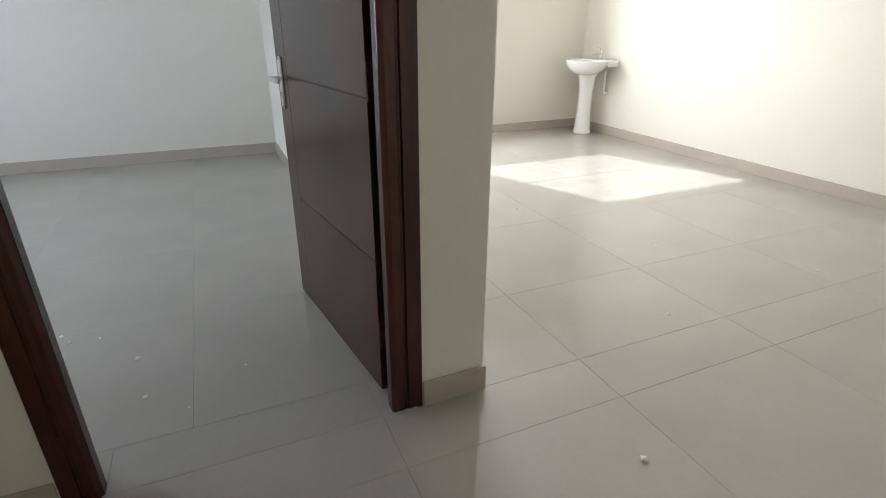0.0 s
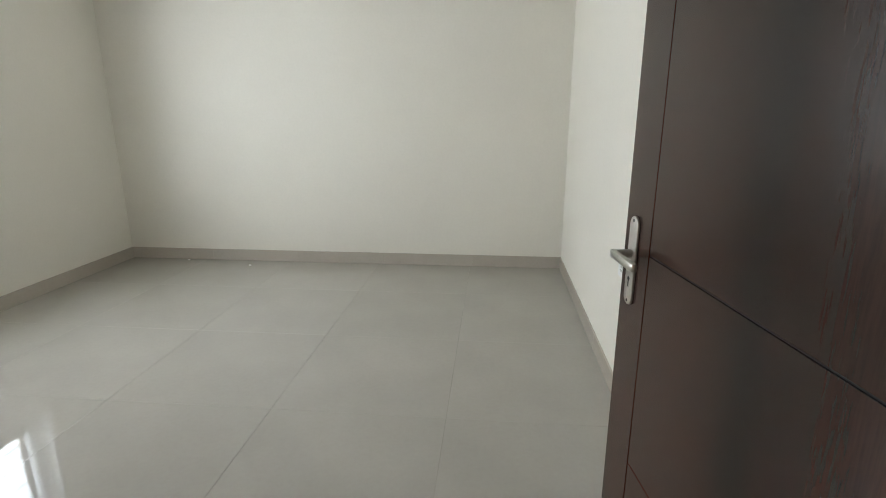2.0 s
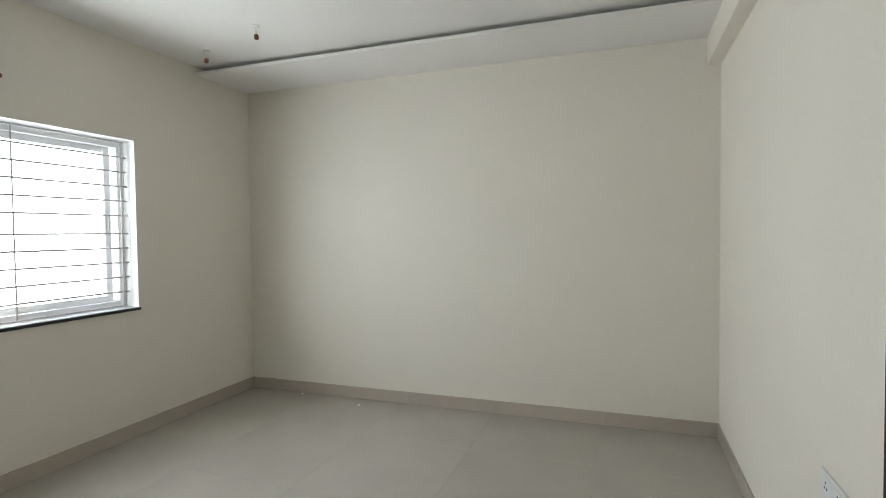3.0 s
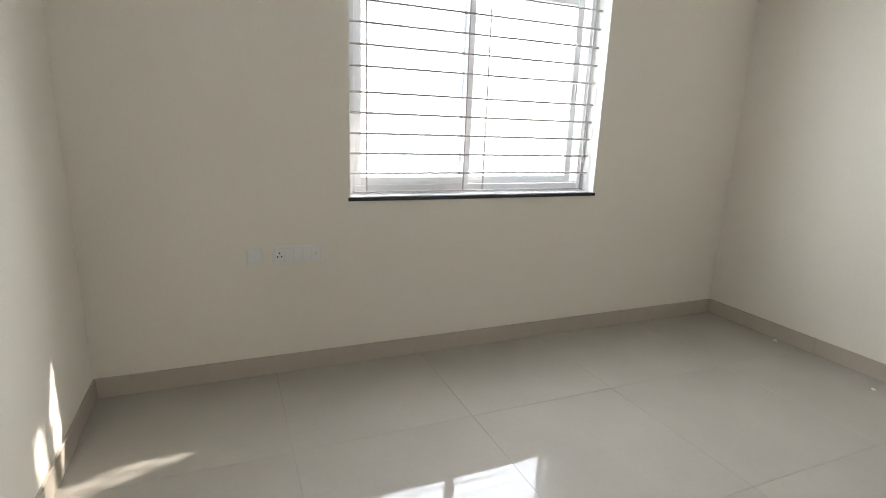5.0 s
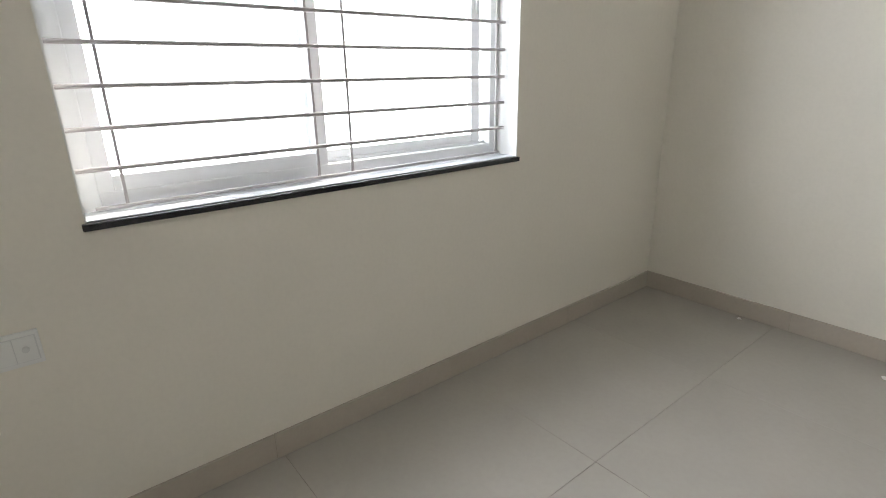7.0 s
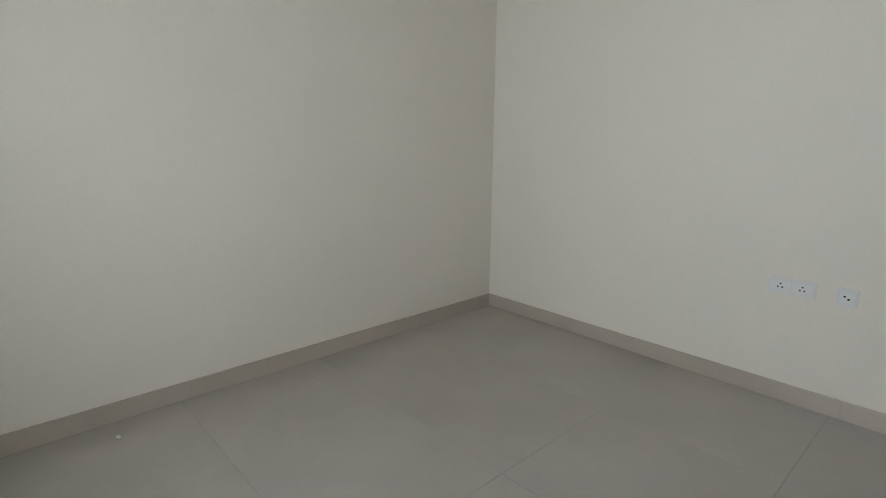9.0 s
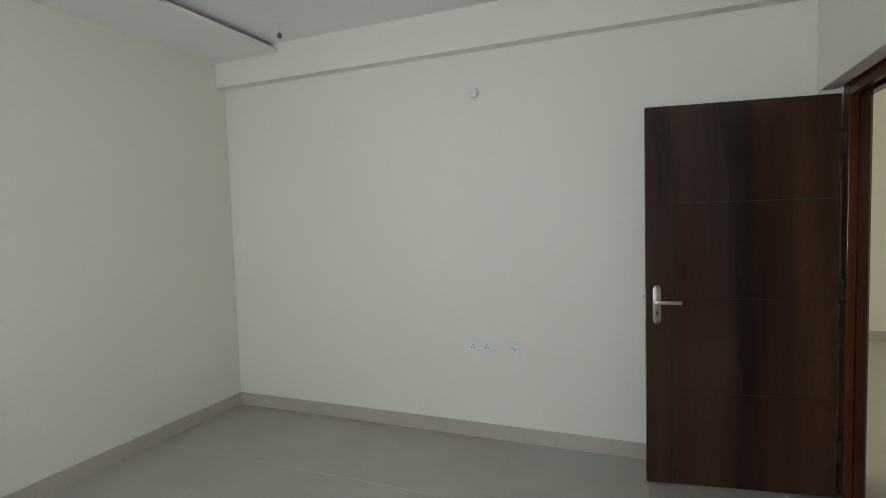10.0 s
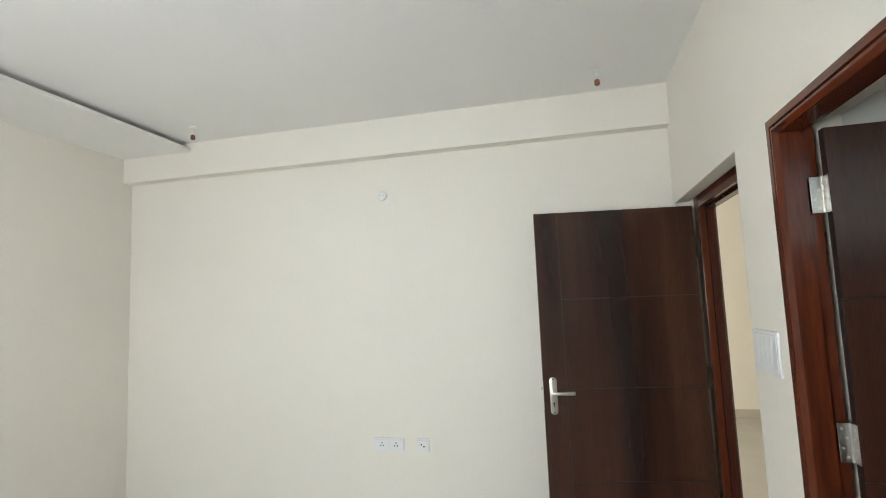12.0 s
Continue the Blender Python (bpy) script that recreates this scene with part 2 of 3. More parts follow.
def tiles(floor, x0, y0, x1, y1, ox, oy, step, mat=TILE):
    """Square tiles cut to the room, each with its own rounded arris."""
    shared = {}
    i0, j0 = math.floor((x0 - ox) / step), math.floor((y0 - oy) / step)
    for i in range(i0, i0 + 12):
        for j in range(j0, j0 + 12):
            a, b = max(x0, ox + i * step) + 0.0007, min(x1, ox + (i + 1) * step) - 0.0007
            c, d = max(y0, oy + j * step) + 0.0007, min(y1, oy + (j + 1) * step) - 0.0007
            if b - a < 0.01 or d - c < 0.01:
                continue
            key = (round(b - a, 3), round(d - c, 3))
            if key not in shared:
                w, h = key[0] / 2, key[1] / 2
                t = bmesh.new()
                lo = [t.verts.new((sx * w, sy * h, -0.0024)) for sx, sy in ((-1, -1), (1, -1), (1, 1), (-1, 1))]
                mid = [t.verts.new((sx * w, sy * h, -0.0008)) for sx, sy in ((-1, -1), (1, -1), (1, 1), (-1, 1))]
                top = [t.verts.new((sx * (w - 0.0006), sy * (h - 0.0006), 0)) for sx, sy in ((-1, -1), (1, -1), (1, 1), (-1, 1))]
                for r, s in ((lo, mid), (mid, top)):
                    for k in range(4):
                        t.faces.new((r[k], r[(k + 1) % 4], s[(k + 1) % 4], s[k]))
                t.faces.new(top)
                shared[key] = mesh_of("tile", t, mat)
            ob = new("tile", shared[key])
            ob.parent = floor
            ob.matrix_basis = pose((a + b) / 2, (c + d) / 2, random.uniform(-0.0001, 0.0001), random.uniform(-0.02, 0.02), random.uniform(-0.02, 0.02))


def skirting(name, x0, y0, x1, y1, nx, ny, step=0.8, high=0.10, thick=0.011):
    """A run of skirting tiles along a wall; nx, ny points into the room."""
    run = tagged(new(name), "beige polished skirting tiles at the foot of the wall", "skirting", kind="structure")
    long = math.hypot(x1 - x0, y1 - y0)
    ux, uy = (x1 - x0) / long, (y1 - y0) / long
    s = 0.0
    while s < long - 0.005:
        e = min(s + step, long)
        a = (x0 + ux * (s + 0.0003), y0 + uy * (s + 0.0003))
        b = (x0 + ux * (e - 0.0003) + nx * thick, y0 + uy * (e - 0.0003) + ny * thick)
        part("skirting_tile", boxes((min(a[0], b[0]), min(a[1], b[1]), 0, max(a[0], b[0]), max(a[1], b[1]), high), bevel=0.0015), SKIRT, run)
        s = e
    return run


skirting("baseboard_north", XW, YN, XE, YN, 0, -1)
skirting("baseboard_west", XW, 0.011, XW, YN - 0.011, 1, 0)
skirting("baseboard_east", XE, 0.0, XE, YN - 0.011, -1, 0)
skirting("baseboard_south", XW, 0, D2[0] - 0.02, 0, 0, 1)
skirting("baseboard_south_pier", D2[1] + 0.002, 0, 0.555, 0, 0, 1)
skirting("baseboard_hall_pier", D1[1] + 0.004, YS, XH + 0.011, YS, 0, -1)
skirting("baseboard_hall_left", D1[0] - 0.004, YS, XB, YS, 0, -1)
skirting("baseboard_dining_west", XH, YS, XH, YD, 1, 0)
skirting("baseboard_dining_north", XH + 0.011, YD, XD, YD, 0, -1)
skirting("baseboard_dining_east", XD, YD - 0.011, XD, -3.6, -1, 0)
skirting("baseboard_hall_west", XB, -3.6, XB, YS - 0.011, 1, 0)
skirting("baseboard_hall_south", XB + 0.011, -3.6, XD - 0.011, -3.6, 0, 1)


structure("bathroom_dado", boxes((XB - 0.108, -1.8, 0, XB - 0.1, YS, 2.158)), DADO, "pale grey glazed tile dado in the bathroom", "wall tiles")


# ---------------------------------------------------------------- windows
def window(name, m, w, h, label, slid=False):
    """Sliding window: local x across from the opening's corner, y outward from the room face, z up from the sill."""
    top = thing(name, m, label, "window", kind="structure")
    part("window_sill", boxes((-0.008, -0.012, -0.02, w + 0.008, T, -0.0005), bevel=0.003), GRANITE, top, "black granite sill slab")
    part("ledge", boxes((0.004, 0.004, -0.0005, w - 0.004, 0.114, 0.003), bevel=0.001), LEDGE, top, "pale polished inner ledge coloured with the sky's reflection")
    t = 0.004
    part("reveal", boxes((0, -0.001, 0, t, T, h), (w - t, -0.001, 0, w, T, h), (t, -0.001, h - t, w - t, T, h)), REVEAL, top, "white painted reveal")
    f, y0, y1 = 0.050, 0.115, 0.185
    part("window_frame", boxes((t, y0, 0, t + f, y1, h - t), (w - t - f, y0, 0, w - t, y1, h - t), (t + f, y0, 0, w - t - f, y1, f),
         (t + f, y0, h - t - f, w - t - f, y1, h - t), (t + f, y0 + 0.032, f, w - t - f, y0 + 0.036, f + 0.012), bevel=0.003), UPVC, top)
    mid, s = 0.455 * w, 0.047
    for a, b, yy in () if slid else ((t + f - 0.008, mid + 0.03, y0 + 0.004), (mid - 0.03, w - t - f - 0.025, y0 + 0.038)):
        z0, z1 = f - 0.004, h - t - f + 0.004
        sash = part("sash", boxes((a, yy, z0, a + s, yy + 0.026, z1), (b - s, yy, z0, b, yy + 0.026, z1),
                    (a + s, yy, z0, b - s, yy + 0.026, z0 + s), (a + s, yy, z1 - s, b - s, yy + 0.026, z1), bevel=0.003), UPVC, top)
        pane = part("pane", boxes((a + s - 0.004, yy + 0.011, z0 + s - 0.004, b - s + 0.004, yy + 0.016, z1 - s + 0.004)), GLASS, sash)
        pane.visible_shadow = False
        if yy > y0 + 0.02:
            part("latch", boxes((b - s + 0.018, yy - 0.012, h * 0.47, b - s + 0.036, yy, h * 0.47 + 0.11), bevel=0.004), SEAM, sash)
    grille = part("grille", boxes((0.035, 0.072, 0.012, w - 0.035, 0.082, 0.020), (0.035, 0.072, h - 0.024, w - 0.035, 0.082, h - 0.016)), GRILLE, top, "painted steel security grille")
    for x in (0.108, 0.436 * w, 0.518 * w, w - 0.053):
        flat = 0.010 if 0.1 < x < w - 0.1 else 0.013
        part("upright", boxes((x, 0.081, 0.012, x + flat * 0.8, 0.087, h - 0.016)), GRILLE, grille)
    for i in range(10):
        z = 0.119 + i * 0.1048 + (0.024 if i > 4 else 0.0)      # a wider step above the fifth bar
        bar = bmesh.new()
        rod(bar, (0.01, 0.077, z), (w - 0.01, 0.077, z), 0.0062, sides=10)
        part("bar", bar, GRILLE, grille, smooth=True)
    return top


window("window_1", pose(XW, W1[0], W1[2], 0, 0, 90), W1[1] - W1[0], W1[3] - W1[2], "white sliding window with steel grille and black sill")
window("window_2", pose(W2[0], YD, W2[2]), W2[1] - W2[0], W2[3] - W2[2], "white dining room window frame standing open behind its steel grille", slid=True)


# unseen projecting hoods, added outside both windows to cut the sun patches to size
structure("sun_cut_hood", boxes((XW - T - 0.39, W1[0] - 0.12, W1[3] + 0.01, XW - T, W1[1] + 0.12, W1[3] + 0.10), (XW - T - 0.16, W1[1] + 0.01, W1[2] - 0.1, XW - T, W1[1] + 0.12, W1[3] + 0.01),
          (XW - T - 0.10, W1[0] - 0.12, W1[2] - 0.1, XW - T, W1[0] - 0.01, W1[3] + 0.01)), REVEAL, "unseen white hood added outside to trim the window's sun patches", "window surround")
structure("sun_cut_hood", boxes((W2[0] - 0.12, YD + T, W2[3] + 0.01, W2[1] + 0.12, YD + T + 0.40, W2[3] + 0.10)), REVEAL, "unseen white hood added outside to shorten the dining sun patch", "window surround")

# ---------------------------------------------------------------- doors
def prism(bm, section, near, far):
    """A moulded length: each (u, v) of the section runs from near(u, v) to far(u, v), with closed ends."""
    ends = [[bm.verts.new(f(u, v)) for u, v in section] for f in (near, far)]
    n = len(section)
    for i in range(n):
        j = (i + 1) % n
        bm.faces.new((ends[0][i], ends[0][j], ends[1][j], ends[1][i]))
    bm.faces.new(ends[0][::-1])
    bm.faces.new(ends[1])
    return bm


def door_frame(name, x0, x1, top, y0, y1, stop, label, face, more, show, show_head):
    """A rebated timber frame with mitred, grooved mouldings on the show side and a plain rebate on the leaf's side."""
    d = thing(name, None, label, "door frame", kind="structure")
    lip = face - 0.016
    out = -1 if name == "door_1" else 1                 # which way the show face looks
    yy, back = (y0, stop) if out < 0 else (y1, stop)
    thin = (stop, y1) if out < 0 else (y0, stop)
    deep = abs(back - yy)
    section = [(0, 0.0015), (0.0015, 0), (0.46 * face, 0), (0.49 * face, 0.008), (0.55 * face, 0.009), (0.59 * face, 0.0025), (0.62 * face, 0.001),
               (face - 0.014, 0.001), (face - 0.012, 0.002), (face - 0.001, 0.014), (face, 0.017), (face, deep), (0, deep)]

    def place(x, v, z):
        return (x, yy - out * v, z)

    for x, sx, k in ((x0, 1, 1.0), (x1, -1, (face + more) / face)):
        part("jamb", prism(bmesh.new(), section, lambda u, v: place(x + sx * k * u, v, 0.0), lambda u, v: place(x + sx * k * u, v, top - u)), show, d)
        w = lip + (more if sx < 0 else 0.0)
        part("rebate", boxes((min(x, x + sx * w), thin[0], 0, max(x, x + sx * w), thin[1], top), bevel=0.003), TEAK, d)
    k = (face + more) / face
    part("head", prism(bmesh.new(), section, lambda u, v: place(x0 + u, v, top - u), lambda u, v: place(x1 - k * u, v, top - u)), show_head, d)
    part("head_rebate", boxes((x0 + lip, thin[0], top - lip, x1 - lip - more, thin[1], top), bevel=0.003), TEAKH, d)
    return d


def hinge(parent, z, turn, flip, mat):
    """A steel butt hinge at the leaf's corner: one plate on the leaf's edge, one turned onto the jamb, knuckles and screws."""
    hub = part("hinge", boxes((-0.0035, 0.001, z - 0.055, -0.0005, 0.034, z + 0.055), bevel=0.001), mat, parent, "steel butt hinge")
    part("jamb_plate", boxes((0.002, -0.0015, z - 0.055, 0.034, 0.0015, z + 0.055), bevel=0.001), mat, hub, at=pose(-0.004, 0, 0, 0, 0, turn))
    bm = bmesh.new()
    for k in range(5):
        rod(bm, (-0.004, -0.001, z - 0.055 + k * 0.022), (-0.004, -0.001, z - 0.055 + k * 0.022 + 0.0205), 0.0058, sides=12)
    part("knuckle", bm, mat, hub, smooth=True)
    bm, bm2 = bmesh.new(), bmesh.new()
    for i, k in enumerate((-0.040, -0.014, 0.014, 0.040)):
        off = 0.013 if i % 2 else 0.024
        rod(bm, (-0.0030, off, z + k), (-0.0041, off, z + k), 0.0042, sides=10)
        rod(bm2, (off, -0.0022, z + k), (off, 0.0022, z + k), 0.0042, sides=10)
    part("screw", bm, SHADED_STEEL if mat is SHADED_STEEL else SEAM, hub)
    part("screw", bm2, SHADED_STEEL if mat is SHADED_STEEL else SEAM, hub, at=pose(-0.004, 0, 0, 0, 0, turn))
    if flip:
        hub.matrix_basis = pose(0, 0.035, 2 * z, 180, 0, 0)
    return hub


def rounded_plate(x, y0, y1, z0, z1, half=0.021, steps=8):
    """An upright plate with round ends and a softened rim."""
    bm = bmesh.new()
    ring = [(half * math.cos(math.pi * i / steps), z1 - half + half * math.sin(math.pi * i / steps)) for i in range(steps + 1)]
    ring += [(-a, z0 + z1 - b) for a, b in ring]
    face = bm.faces.new([bm.verts.new((x + a, y0, b)) for a, b in ring])
    up = bmesh.ops.extrude_face_region(bm, geom=[face])["geom"]
    bmesh.ops.translate(bm, vec=(0, y1 - y0, 0), verts=[g for g in up if isinstance(g, bmesh.types.BMVert)])
    rims = [e for e in bm.edges if abs(e.verts[0].co.y - e.verts[1].co.y) < 1e-6]
    bmesh.ops.bevel(bm, geom=rims, offset=0.0022, segments=2, affect="EDGES", profile=0.5)
    return bm


def door_leaf(name, m, w, h, label, lock, hinge_z):
    """A flush leaf: local x from the hinge edge to the free edge, y from the back face to the grooved face at 0.035."""
    d = thing(name, m, label, "door")
    th, g, gd = 0.035, 0.005, 0.004
    part("core", boxes((0, gd, 0.008, w, th - gd, h)), EDGE, d)
    vx = w - 0.135
    cuts = [0.008] + [0.008 + (h - 0.008) * k / 4 for k in (1, 2, 3)] + [h]
    for y0, y1 in ((th - gd - 0.0002, th), (0, gd + 0.0002)):
        part("panel", boxes((vx + g, y0, 0.008, w, y1, h), bevel=0.0003), LEAF, d)
        for a, b in zip(cuts, cuts[1:]):
            part("panel", boxes((0, y0, a + g / 2, vx, y1, b - g / 2), bevel=0.0003), LEAF, d)
    if lock:
        part("latch_plate", boxes((w, 0.008, 0.92, w + 0.0015, 0.027, 1.08)), STEEL, d)
        part("latch_bolt", boxes((w + 0.001, 0.012, 1.03, w + 0.012, 0.023, 1.05), bevel=0.002), STEEL, d)
        for y, s in ((th, 1), (0, -1)):
            x = w - 0.055
            ys = sorted((y, y + s * 0.007))
            plate = part("handle_plate", rounded_plate(x, ys[0], ys[1], 0.895, 1.105), STEEL, d, "brushed steel back plate", smooth=True)
            bm = bmesh.new()
            rod(bm, (x, y, 1.018), (x, y + s * 0.052, 1.018), 0.010, sides=16)
            yl = sorted((y + s * 0.040, y + s * 0.054))
            box(bm, x - 0.118, yl[0], 1.008, x + 0.010, yl[1], 1.028, bevel=0.005)
            part("lever", bm, STEEL, plate, smooth=True)
            bm = bmesh.new()
            rod(bm, (x, ys[0] - 0.0006, 0.958), (x, ys[1] + 0.0006, 0.958), 0.0055, sides=14)
            box(bm, x - 0.0025, ys[0] - 0.0006, 0.938, x + 0.0025, ys[1] + 0.0006, 0.958)
            for zz in (0.905, 1.095):
                rod(bm, (x, ys[0] - 0.0005, zz), (x, ys[1] + 0.0005, zz), 0.004, sides=10)
            part("keyhole", bm, DARK, plate)
    for z in hinge_z:
        hinge(d, z, 171 if lock else 180, not lock, SHADED_STEEL if lock else STEEL)
    return d


door_frame("door_1", D1[0], D1[1], 2.125, YS - 0.006, -0.100, -0.140, "dark polished teak door frame set in the wall", 0.092, 0.015, DTEAK, DTEAKH)
LEAF_ANGLE = math.degrees(math.atan2(0.835 + 0.065, 1.465 - 1.592))
leaf_m = Matrix.Translation((1.592, -0.065, 0)) @ pose(0, 0, 0, 0, 0, LEAF_ANGLE) @ Matrix.Translation((0, -0.035, 0))
door_leaf("bedroom_door", leaf_m, 0.909, 2.06, "dark walnut laminate door standing open with a steel lever handle", True, (1.82, 1.08, 0.24))
strike = thing("strike_plate", None, "steel strike plate on the door jamb", "door hardware")
part("plate", boxes((D1[0] + 0.0762, -0.136, 0.930, D1[0] + 0.0788, -0.106, 1.085), bevel=0.001), STEEL, strike)
part("lip", boxes((D1[0] + 0.0765, -0.108, 1.032, D1[0] + 0.0825, -0.090, 1.085), bevel=0.002), STEEL, strike)

door_frame("door_2", D2[0], D2[1], D2T, -0.095, 0.022, -0.055, "reddish polished teak bathroom door frame with chipped plaster edge", 0.052, 0.0, TEAK, TEAKH)
door_leaf("bathroom_door", Matrix.Translation((0.118, -0.098, 0)) @ pose(0, 0, 0, 0, 0, -91) @ Matrix.Translation((0, -0.035, 0)), 0.74, 2.03,
          "dark walnut laminate bathroom door standing open", False, (1.835, 1.118, 0.25))

# plaster left rough along the bathroom frame's outer edge
chips = bmesh.new()
z = 0.12
while z < 2.05:
    high = random.uniform(0.004, 0.018)
    if random.random() < 0.96:
        box(chips, D2[0] - random.uniform(0.002, 0.008), -0.002, z, D2[0] - 0.0005, random.uniform(0.001, 0.003), z + high, bevel=0.0009)
    z += high * random.uniform(0.6, 1.0)
tagged(part("plaster_chips", chips, CHIP), "rough broken white and grey plaster beside the door frame", "plaster", kind="stuff")


# cement left proud at the feet of the bedroom frame
def cement_fillet(x0, x1, y):
    bm = bmesh.new()
    x = x0
    while x < x1:
        w = random.uniform(0.006, 0.014)
        made = bmesh.ops.create_icosphere(bm, subdivisions=1, radius=1)["verts"]
        for v in made:
            v.co *= random.uniform(0.75, 1.2)
        m = Matrix.LocRotScale((x, y + random.uniform(-0.002, 0.001), 0.002), None, (w, random.uniform(0.004, 0.008), random.uniform(0.003, 0.007)))
        bmesh.ops.transform(bm, matrix=m, verts=made)
        x += w * 1.1
    return tagged(part("cement_fillet", bm, CEMENT), "thin pale rough cement at the door frame foot", "cement")


cement_fillet(D1[0] - 0.012, D1[0] + 0.055, YS - 0.008)
cement_fillet(D1[1] - 0.088, D1[1] - 0.02, YS - 0.008)


# ---------------------------------------------------------------- switches, sockets, holders
def plate(name, m, w, h, label, cells):
    """A wall plate: local x across, z up, y out of the wall; cells list what each module shows."""
    p = thing(name, m, label, "switch plate" if name == "switch_plate" else "socket plate", group="wall plates")
    part("cover", boxes((-w / 2, 0, -h / 2, w / 2, 0.009, h / 2), bevel=0.003), PLASTIC, p)
    part("seam", boxes((-w / 2 + 0.007, 0.0088, -h / 2 + 0.012, w / 2 - 0.007, 0.0094, h / 2 - 0.012)), SEAM, p)
    n = len(cells)
    cw = (w - 0.018) / n
    for i, c in enumerate(cells):
        x = -w / 2 + 0.009 + cw * (i + 0.5)
        hh = h / 2 - 0.0135
        if c == "switch":
            part("rocker", boxes((x - cw / 2 + 0.001, 0.009, -hh, x + cw / 2 - 0.001, 0.0125, hh), bevel=0.0012), PLASTIC, p)
        else:
            face = part("module", boxes((x - cw / 2 + 0.001, 0.009, -hh, x + cw / 2 - 0.001, 0.0112, hh), bevel=0.0008), PLASTIC, p)
            bm = bmesh.new()
            if c == "socket":
                rod(bm, (x, 0.0110, 0.011), (x, 0.0118, 0.011), 0.0046, sides=12)
                for d in (-0.0095, 0.0095):
                    rod(bm, (x + d, 0.0110, -0.008), (x + d, 0.0118, -0.008), 0.0040, sides=12)
                    box(bm, x + d - 0.0035, 0.0110, -0.0045, x + d + 0.0035, 0.0117, -0.0025)
            elif c == "data":
                box(bm, x - 0.012, 0.0110, -0.012, x - 0.002, 0.0118, -0.003)
                rod(bm, (x + 0.010, 0.0110, 0.004), (x + 0.010, 0.0118, 0.004), 0.005, sides=12)
            else:
                rod(bm, (x, 0.0110, 0), (x, 0.0170, 0), 0.008, sides=14)
            part("holes" if c != "dial" else "dial", bm, DARK if c != "dial" else SEAM, face)
    return p


plate("switch_plate", pose(XW, 0.744, 0.650, 0, 0, -90), 0.086, 0.092, "single white switch plate on the cream wall", ["switch"])
plate("socket_plate", pose(XW, 0.953, 0.648, 0, 0, -90), 0.245, 0.092, "long white plate with socket, switches and dial", ["dial", "switch", "switch", "switch", "socket"])
plate("socket_plate", pose(XE, 1.887, 0.630, 0, 0, 90), 0.215, 0.086, "white plate with two sockets and switches", ["socket", "socket"])
plate("socket_plate", pose(XE, 1.652, 0.630, 0, 0, 90), 0.086, 0.088, "small white plate with television and data outlets", ["data"])
plate("switch_plate", pose(0.405, 0, 1.345, 0, 0, 0), 0.225, 0.150, "large white switch plate between the two doors", ["switch"] * 5)

cap = thing("wall_rose", pose(XE, 1.887, 2.318, 0, -90, 0), "round white plastic cover high on the wall", "wall outlet")
part("cover", lathe([(0.034, 0), (0.034, 0.010), (0.030, 0.016), (0.012, 0.019)]), PLASTIC, cap, smooth=True)
for d in (-0.016, 0.016):
    part("screw", rod(bmesh.new(), (0, d, 0.0155), (0, d, 0.0185), 0.003, sides=10), DARK, cap)


def lamp_point(m, label, long):
    """A bare electrical point: white rose, twisted wires and a brown holder end."""
    p = thing("lamp_holder", m, label, "lamp holder", group="bare lamp points")
    part("rose", lathe([(0.026, 0), (0.026, 0.006), (0.020, 0.012), (0.009, 0.013)]), PLASTIC, p, smooth=True)
    for k in (-1, 1):
        w = bmesh.new()
        last = Vector((0.004 * k, 0, 0.008))
        for i in range(1, 7):
            a = i * 1.1 + (0 if k > 0 else math.pi)
            nxt = Vector((0.005 * math.cos(a), 0.005 * math.sin(a), 0.008 + long * i / 6))
            rod(w, last, nxt, 0.0026, sides=8)
            last = nxt
        part("wire", w, PLASTIC, p, smooth=True)
    part("holder", lathe([(0.006, long), (0.014, long + 0.006), (0.016, long + 0.028), (0.011, long + 0.036)], sides=18), COPPER, p, "brown holder end", smooth=True)
    return p


for x, y in ((1.347, 0.428), (1.38, 3.136), (-1.845, 3.118), (-1.182, 2.869)):
    lamp_point(pose(x, y, HC, 180, 0, random.uniform(0, 90)), "bare white wires with brown holder hanging from the ceiling", 0.055)
lamp_point(pose(XW, 1.926, 2.366, 0, 90, 0), "brown lamp holder on the wall above the window", 0.012)
lamp_point(pose(XW, 1.008, 2.373, 0, 90, 0), "bare lamp holder high on the cream wall", 0.012)


# ---------------------------------------------------------------- wash basin in the dining room
basin = thing("wash_basin", pose(XD - 0.262, 3.64, 0, 0, 0, -90), "white ceramic pedestal wash basin in the corner", "wash basin")
part("pedestal", lathe([(0.105, 0.0), (0.112, 0.01), (0.10, 0.05), (0.082, 0.25), (0.080, 0.50), (0.098, 0.66), (0.13, 0.70)], sx=1.0, sy=1.0, shift=(0, 0.04)), CERAMIC, basin, smooth=True)
part("bowl", lathe([(0.10, 0.68), (0.17, 0.70), (0.235, 0.745), (0.268, 0.80), (0.275, 0.835), (0.268, 0.842), (0.245, 0.838), (0.20, 0.76), (0.10, 0.725), (0.02, 0.72)], sx=1.0, sy=0.80, sides=48), CERAMIC, basin, smooth=True)
part("tap_ledge", boxes((-0.262, 0.10, 0.775, 0.262, 0.258, 0.848), bevel=0.018), CERAMIC, basin, smooth=True)
tap = bmesh.new()
rod(tap, (0.02, 0.185, 0.846), (0.02, 0.185, 0.94), 0.019)
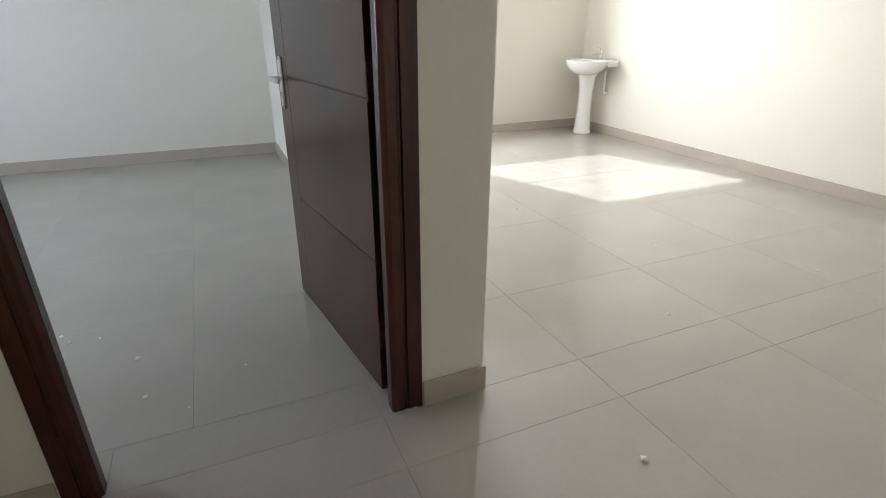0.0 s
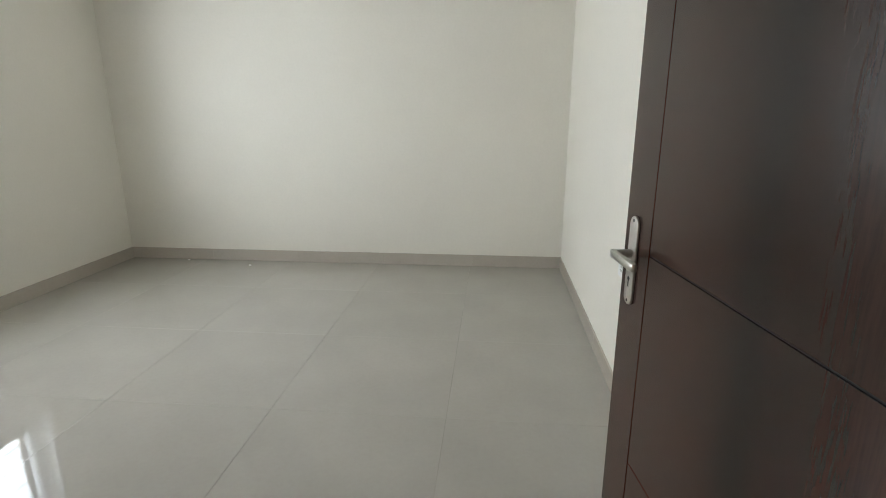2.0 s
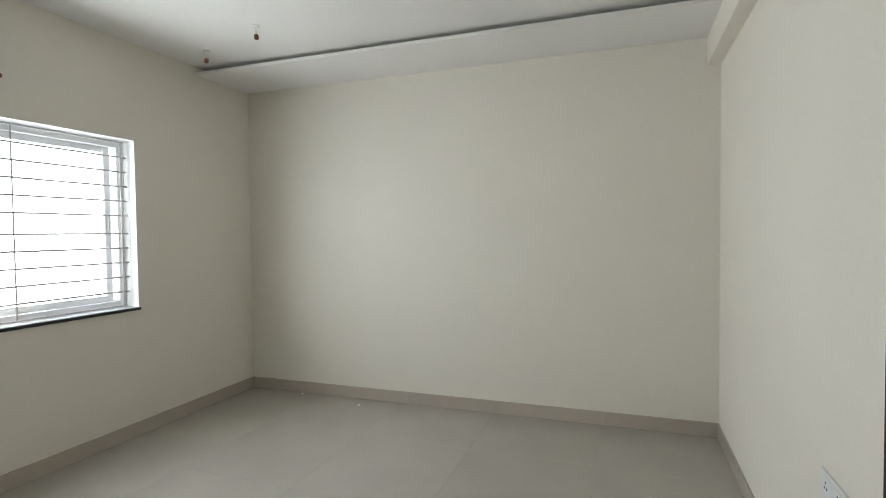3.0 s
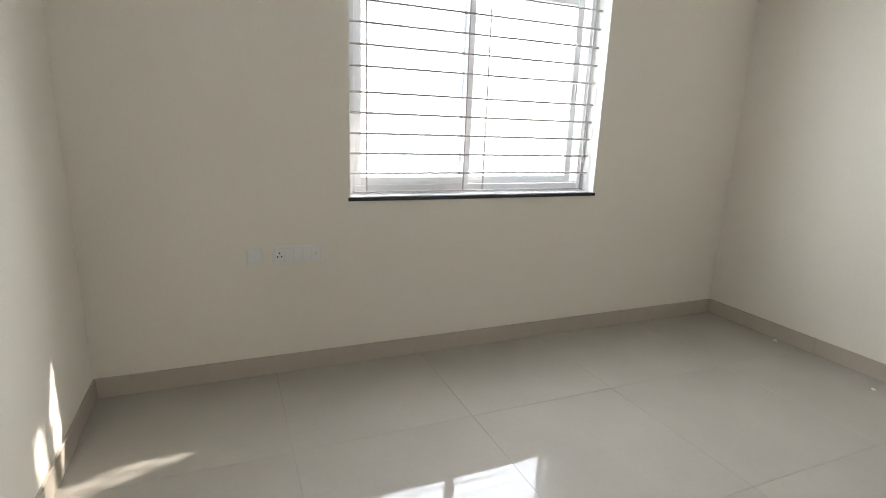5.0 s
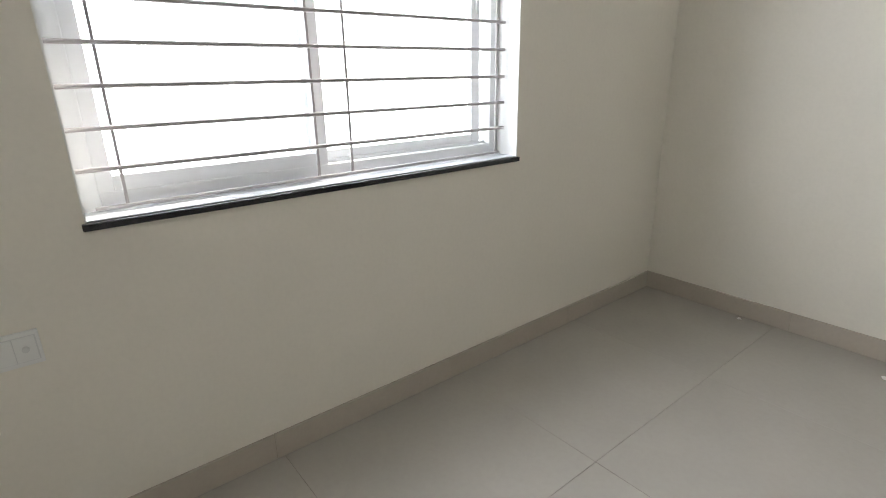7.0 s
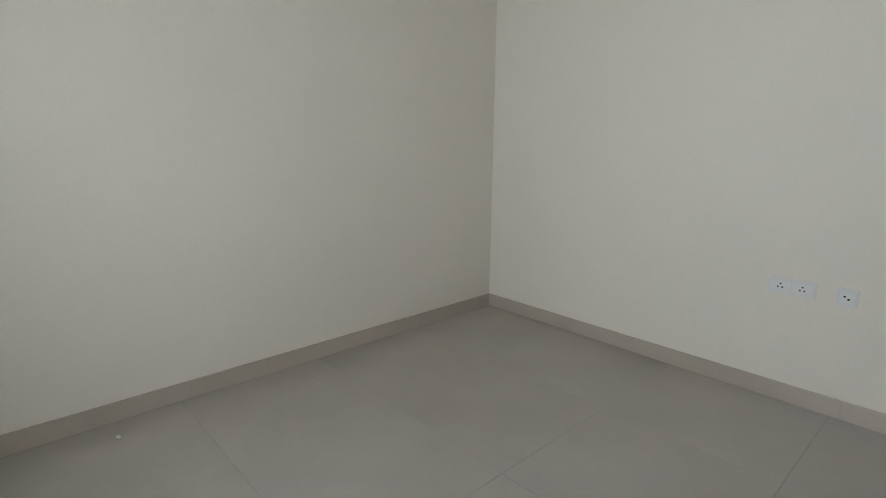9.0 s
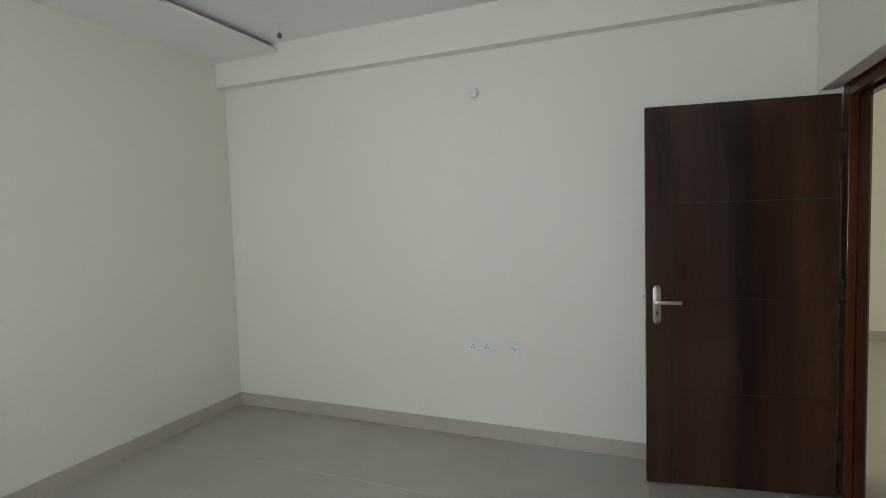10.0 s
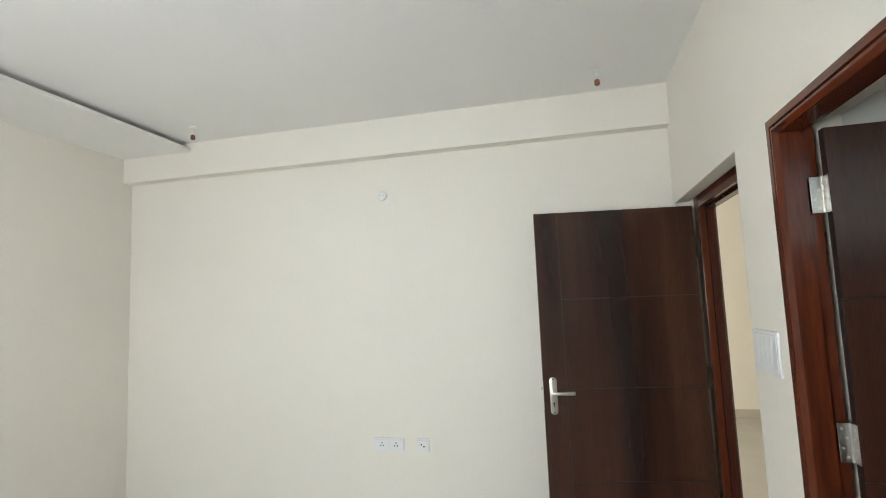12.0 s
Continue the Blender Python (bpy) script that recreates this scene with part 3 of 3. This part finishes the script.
rod(tap, (0.02, 0.185, 0.915), (0.02, 0.065, 0.900), 0.012)
rod(tap, (0.02, 0.185, 0.938), (0.02, 0.185, 0.962), 0.023, 0.016)
rod(tap, (0.02, 0.185, 0.958), (0.02, 0.12, 0.985), 0.006)
part("tap", tap, CHROME, basin, "chrome pillar tap", smooth=True)
trap = bmesh.new()
rod(trap, (0.12, 0.20, 0.72), (0.12, 0.20, 0.46), 0.013)
rod(trap, (0.12, 0.20, 0.47), (0.12, 0.262, 0.47), 0.016)
part("waste_pipe", trap, PLASTIC, basin, smooth=True)


# ---------------------------------------------------------------- crumbs on the floors
def crumb(x, y, r):
    bm = bmesh.new()
    bmesh.ops.create_icosphere(bm, subdivisions=1, radius=r)
    for v in bm.verts:
        v.co *= random.uniform(0.6, 1.25)
        v.co.z = max(v.co.z * 0.6, -r * 0.3)
    tagged(part("plaster_crumb", bm, CRUMB, at=pose(x, y, r * 0.3, 0, 0, random.uniform(0, 360))), "small white crumb of plaster on the tiles", "debris", group="plaster crumbs")


for x, y, r in ((0.764, 0.510, 0.014), (0.806, 0.238, 0.009), (0.451, 0.815, 0.008), (0.49, 0.75, 0.007), (0.60, 0.74, 0.005), (1.15, 0.30, 0.006), (0.95, 0.12, 0.004),
                (2.234, -0.698, 0.014), (2.973, -0.072, 0.008), (3.109, 1.491, 0.009), (-0.99, 3.824, 0.013), (-1.638, 3.95, 0.012), (3.524, 0.569, 0.007), (4.088, -0.038, 0.007)):
    crumb(x, y, r)


# ---------------------------------------------------------------- outside
structure("ground", boxes((-400, -400, -6.4, 400, 400, -6.0)), EARTH, "pale dry ground below the building", "ground")


# ---------------------------------------------------------------- floor tiles
tiles(bpy.data.objects["floor"], XW, 0, XE, YN, 0.963, 0.008, 0.815)
tiles(bpy.data.objects["floor_hall"], XB, -3.6, XD, YS, 1.555, -0.436, 0.82)
tiles(bpy.data.objects["floor_hall"], XH, YS, XD, YD, 1.555, -0.436, 0.82)
tiles(bpy.data.objects["floor"], D1[0], YS, D1[1], 0.008, 1.555, -0.81, 0.82)
